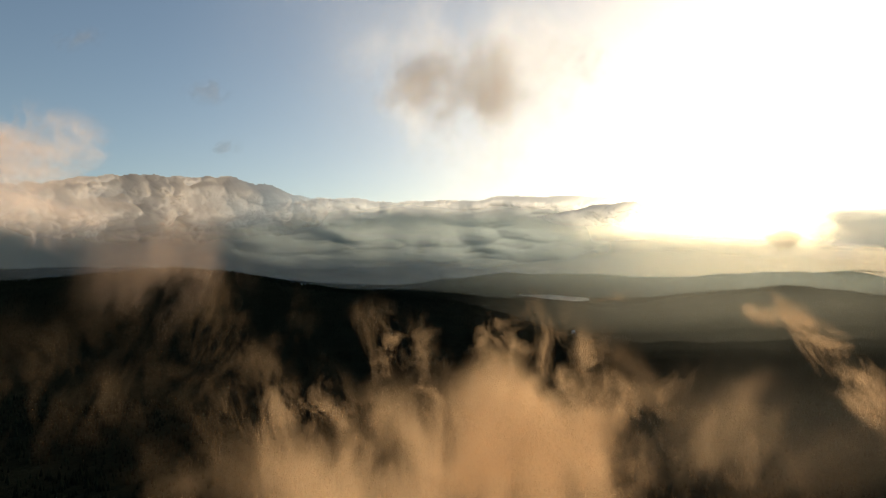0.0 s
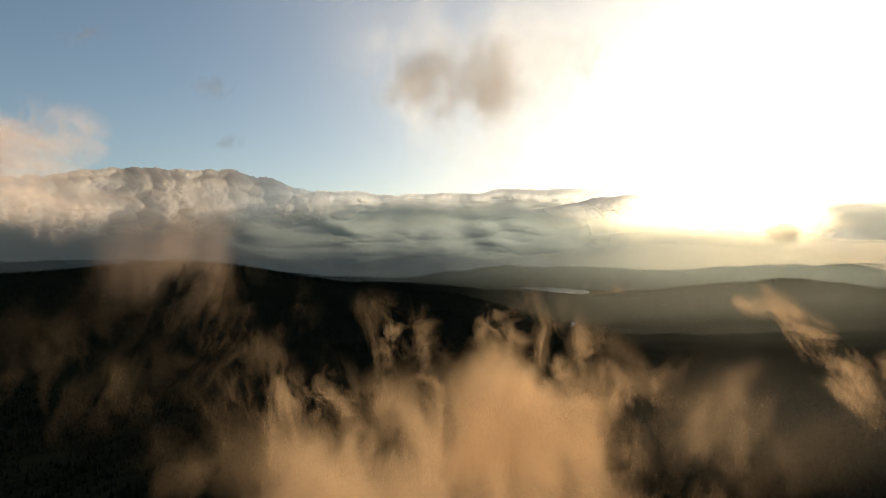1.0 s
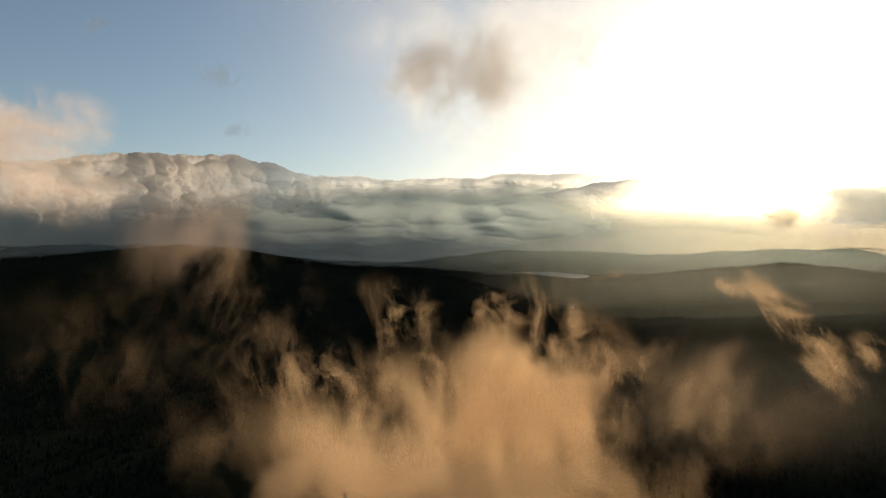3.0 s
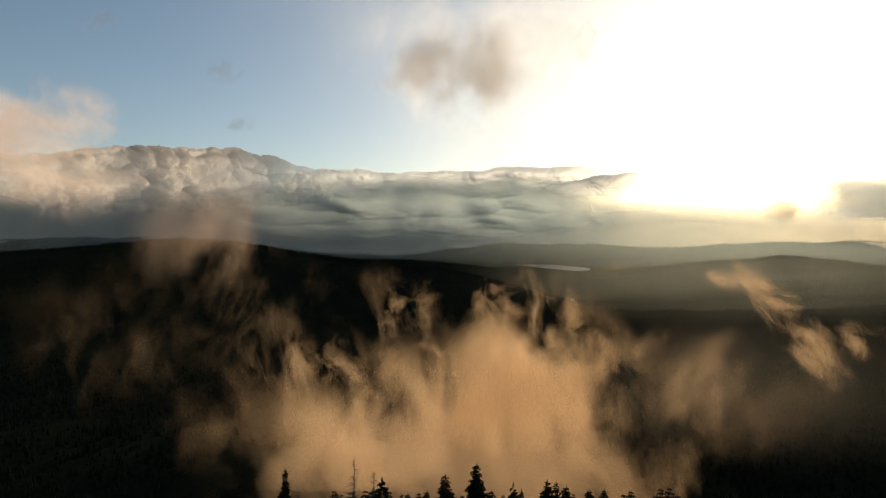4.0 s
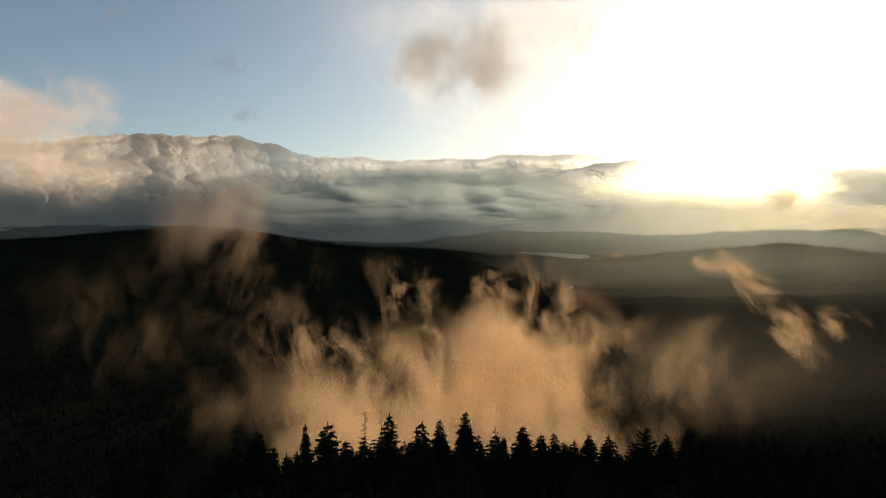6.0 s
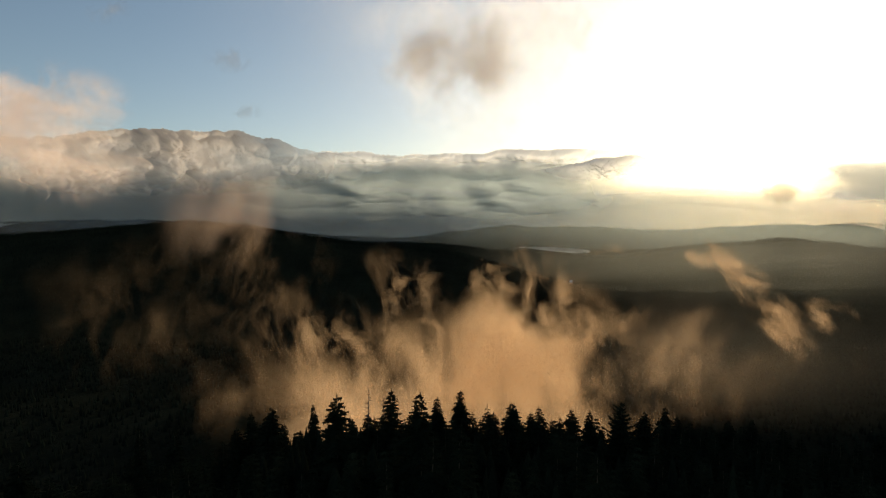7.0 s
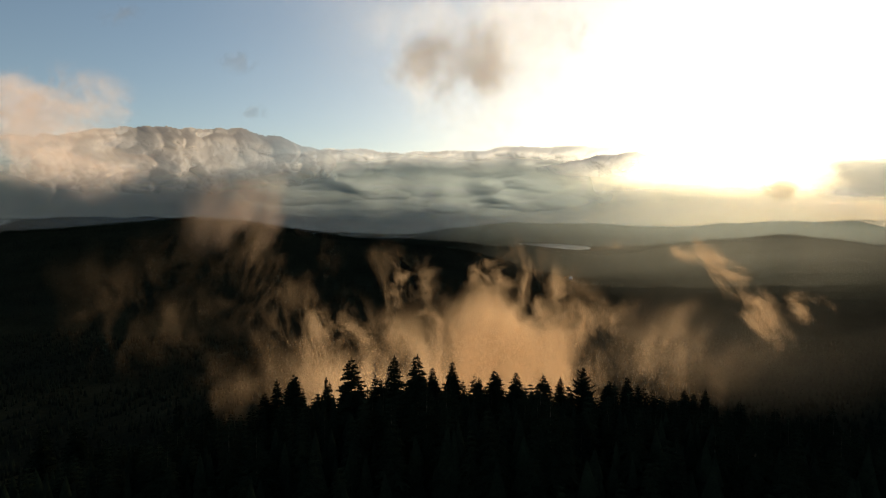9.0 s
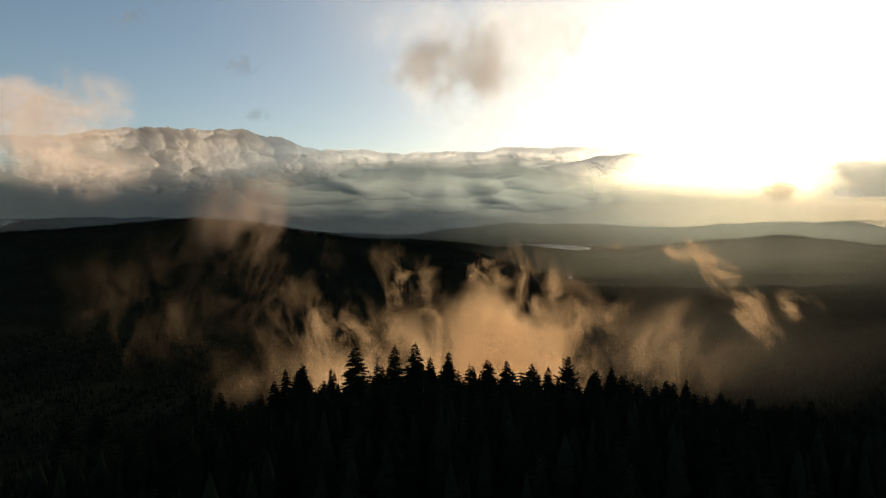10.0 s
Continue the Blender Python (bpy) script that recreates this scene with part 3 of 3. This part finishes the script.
RIM = vapour("sunlit cloud fringe", 120, 0.5, 1.3, 0.25, core=0.9, soft=0.5, warp=0.2, detail=6.0, through_part=1.0, tint=(0.97, 0.97, 0.97), curls=0.2, gain=2.6)
# brown shade of the thick middle is put into the tint
CORE = vapour("thick soft cloud", 75, 0.5, 1.2, 0.27, core=0.8, soft=0.5, warp=0.4, through_part=0.4, tint=(0.95, 0.75, 0.54), detail=7.0, curls=0.2, gain=2.6)
# low sun's warmth is put into this cloud's tint
BLUSH = vapour("warm sunlit cloud", 130, 0.6, 1.05, 0.28, core=0.8, soft=0.3, warp=0.35, through_part=0.75, tint=(0.95, 0.76, 0.62), detail=8.0, relief=0.3, curls=0.2, gain=2.6, stretch=(1.2, 1, 0.8))
# dark side of the backlit cloud is given as a brown tint
DUSKY = vapour("small shaded cloud", 70, 0.5, 1.1, 0.4, core=0.8, soft=0.7, detail=6.0, through_part=0.2, tint=(0.55, 0.46, 0.36), curls=0.2, gain=2.0)
SMALL = vapour("small far cloud", 90, 0.42, 0.9, 0.24, core=0.75, soft=0.7, detail=5.0)
# added sheet that stands in for the white glare around the sun
GLARE = vapour("white sun glare veil", 2200, 0.0, 1.2, 0.4, core=0.9, soft=1.0, detail=3.0, curls=0.1)
bank("cloud_bank", "heaped cream and grey cumulus along the horizon", CUMULUS, 2650,
     (-0.9, -0.66, -0.62, -0.52, -0.42, -0.33, -0.285, -0.265, -0.2, -0.14), (0.155, 0.162, 0.168, 0.171, 0.167, 0.16, 0.153, 0.146, 0.13, 0.12), 0.015, (0.03, 0.005), 0.75, 1.2, 17, grain=0.0017)
bank("cloud_bank", "sunlit curdled top of the long cloud", CURDLED, 3350,
     (-0.36, -0.28, -0.22, -0.15, -0.08, 0.05, 0.15, 0.22, 0.28, 0.33, 0.37), (0.1, 0.126, 0.129, 0.134, 0.126, 0.128, 0.138, 0.140, 0.135, 0.132, 0.122), 0.06, (0.016, 0.004), 0.55, 1.0, 18, grain=0.0017)
bank("cloud_bank", "long smooth grey-green cloud over the far hills", STRATUS, 3150,
     (-0.46, -0.26, -0.15, -0.08, 0.05, 0.15, 0.22, 0.28, 0.33, 0.38), (0.11, 0.12, 0.128, 0.122, 0.126, 0.132, 0.13, 0.122, 0.11, 0.1), 0.0, (0.06, 0.007), 0.25, 0.3, 27, faded=True)
bank("cloud_bank", "sunlit ragged end of the long cloud", CURDLED, 3000,
     (0.16, 0.22, 0.27, 0.31, 0.34, 0.38), (0.1, 0.112, 0.122, 0.126, 0.128, 0.112), 0.07, (0.014, 0.003), 0.5, 1.0, 31, grain=0.0014)
SHELF = vapour("grey layered shelf", 230, 0.46, 0.8, 0.8, core=0.75, soft=0.4, square=4, stretch=(2.0, 1, 0.6), warp=0.2, detail=6.0, tint=(0.72, 0.76, 0.72), through_part=0.55)
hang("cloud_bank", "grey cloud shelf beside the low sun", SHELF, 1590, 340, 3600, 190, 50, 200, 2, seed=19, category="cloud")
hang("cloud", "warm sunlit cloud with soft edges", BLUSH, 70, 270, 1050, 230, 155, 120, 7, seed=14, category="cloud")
hang("cloud", "soft white cloud with a shaded, brown-tinted core", CORE, 800, 115, 500, 170, 118, 40, 8, seed=15, category="cloud")
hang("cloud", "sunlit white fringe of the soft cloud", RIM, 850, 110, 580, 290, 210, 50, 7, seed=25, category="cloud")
hang("cloud", "small cloud with its shaded core tinted brown", DUSKY, 1390, 360, 2400, 52, 36, 60, 4, seed=20, category="cloud")
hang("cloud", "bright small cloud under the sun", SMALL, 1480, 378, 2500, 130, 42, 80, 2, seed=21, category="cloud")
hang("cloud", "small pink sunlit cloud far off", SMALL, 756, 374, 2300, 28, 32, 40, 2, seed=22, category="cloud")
hang("glare_veil", "thin white veil added as glare around the low sun", GLARE, 1480, 170, 4700, 1450, 760, 20, 1, seed=16, category="cloud")

FAINT = vapour("faint shred of cloud", 22, 0.5, 0.85, 0.3, core=0.3, detail=5.0, tint=(0.6, 0.6, 0.62), through_part=0.3)
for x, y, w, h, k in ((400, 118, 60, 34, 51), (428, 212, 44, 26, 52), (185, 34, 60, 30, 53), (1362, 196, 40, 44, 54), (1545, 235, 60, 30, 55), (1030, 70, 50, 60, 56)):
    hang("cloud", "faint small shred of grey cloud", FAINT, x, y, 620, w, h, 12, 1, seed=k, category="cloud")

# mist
# mist itself is colourless; the low sun's gold is put into its tint
SUN_GOLD = (0.74, 0.5, 0.28)
DENSE = vapour("dense valley mist", 64, 0.45, 1.45, 0.38, core=0.8, soft=0.6, through_part=0.95, tint=SUN_GOLD, detail=8.0, stretch=(0.8, 1, 1.4), turn=-16, curls=0.2, rough=0.62, gain=3.2)
WISPY = vapour("torn wisps of mist", 36, 0.5, 1.35, 0.38, core=0.45, soft=0.9, through_part=0.95, stretch=(0.65, 0.8, 1.6), turn=-12, tint=SUN_GOLD, detail=8.0, curls=0.25, rough=0.64, gain=3.2)
THIN = vapour("thin drifting mist", 60, 0.5, 1.1, 0.16, core=0.3, stretch=(0.9, 0.8, 1.3), tint=SUN_GOLD, detail=8.0, curls=0.25, gain=2.2)
DIM = vapour("faint torn mist", 40, 0.5, 1.2, 0.24, stretch=(0.8, 0.8, 1.4), turn=18, core=0.3, tint=SUN_GOLD, detail=8.0, curls=0.25, gain=2.2)
STREAK = vapour("streak of mist", 15, 0.5, 1.2, 0.38, through_part=0.95, stretch=(1.9, 1, 0.75), turn=50, core=0.5, soft=0.8, warp=0.5, tint=SUN_GOLD, detail=8.0, curls=0.2, rough=0.64, gain=3.4)
# pinkish sunlight is put into this tint as well
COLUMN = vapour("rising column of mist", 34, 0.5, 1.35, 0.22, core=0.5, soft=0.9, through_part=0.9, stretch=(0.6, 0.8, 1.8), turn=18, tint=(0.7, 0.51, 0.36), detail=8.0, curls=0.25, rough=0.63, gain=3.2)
FAR_WISP = vapour("bright far wisp", 25, 0.54, 0.8, 0.5, through_part=0.95, stretch=(1.4, 1, 0.7), core=0.25, tint=SUN_GOLD)
SHRED = vapour("fine shreds of mist", 22, 0.55, 1.1, 0.36, stretch=(1.0, 1, 1.1), turn=-25, core=0.22, through_part=0.95, tint=SUN_GOLD, detail=8.0, curls=0.12, rough=0.64, gain=2.4)
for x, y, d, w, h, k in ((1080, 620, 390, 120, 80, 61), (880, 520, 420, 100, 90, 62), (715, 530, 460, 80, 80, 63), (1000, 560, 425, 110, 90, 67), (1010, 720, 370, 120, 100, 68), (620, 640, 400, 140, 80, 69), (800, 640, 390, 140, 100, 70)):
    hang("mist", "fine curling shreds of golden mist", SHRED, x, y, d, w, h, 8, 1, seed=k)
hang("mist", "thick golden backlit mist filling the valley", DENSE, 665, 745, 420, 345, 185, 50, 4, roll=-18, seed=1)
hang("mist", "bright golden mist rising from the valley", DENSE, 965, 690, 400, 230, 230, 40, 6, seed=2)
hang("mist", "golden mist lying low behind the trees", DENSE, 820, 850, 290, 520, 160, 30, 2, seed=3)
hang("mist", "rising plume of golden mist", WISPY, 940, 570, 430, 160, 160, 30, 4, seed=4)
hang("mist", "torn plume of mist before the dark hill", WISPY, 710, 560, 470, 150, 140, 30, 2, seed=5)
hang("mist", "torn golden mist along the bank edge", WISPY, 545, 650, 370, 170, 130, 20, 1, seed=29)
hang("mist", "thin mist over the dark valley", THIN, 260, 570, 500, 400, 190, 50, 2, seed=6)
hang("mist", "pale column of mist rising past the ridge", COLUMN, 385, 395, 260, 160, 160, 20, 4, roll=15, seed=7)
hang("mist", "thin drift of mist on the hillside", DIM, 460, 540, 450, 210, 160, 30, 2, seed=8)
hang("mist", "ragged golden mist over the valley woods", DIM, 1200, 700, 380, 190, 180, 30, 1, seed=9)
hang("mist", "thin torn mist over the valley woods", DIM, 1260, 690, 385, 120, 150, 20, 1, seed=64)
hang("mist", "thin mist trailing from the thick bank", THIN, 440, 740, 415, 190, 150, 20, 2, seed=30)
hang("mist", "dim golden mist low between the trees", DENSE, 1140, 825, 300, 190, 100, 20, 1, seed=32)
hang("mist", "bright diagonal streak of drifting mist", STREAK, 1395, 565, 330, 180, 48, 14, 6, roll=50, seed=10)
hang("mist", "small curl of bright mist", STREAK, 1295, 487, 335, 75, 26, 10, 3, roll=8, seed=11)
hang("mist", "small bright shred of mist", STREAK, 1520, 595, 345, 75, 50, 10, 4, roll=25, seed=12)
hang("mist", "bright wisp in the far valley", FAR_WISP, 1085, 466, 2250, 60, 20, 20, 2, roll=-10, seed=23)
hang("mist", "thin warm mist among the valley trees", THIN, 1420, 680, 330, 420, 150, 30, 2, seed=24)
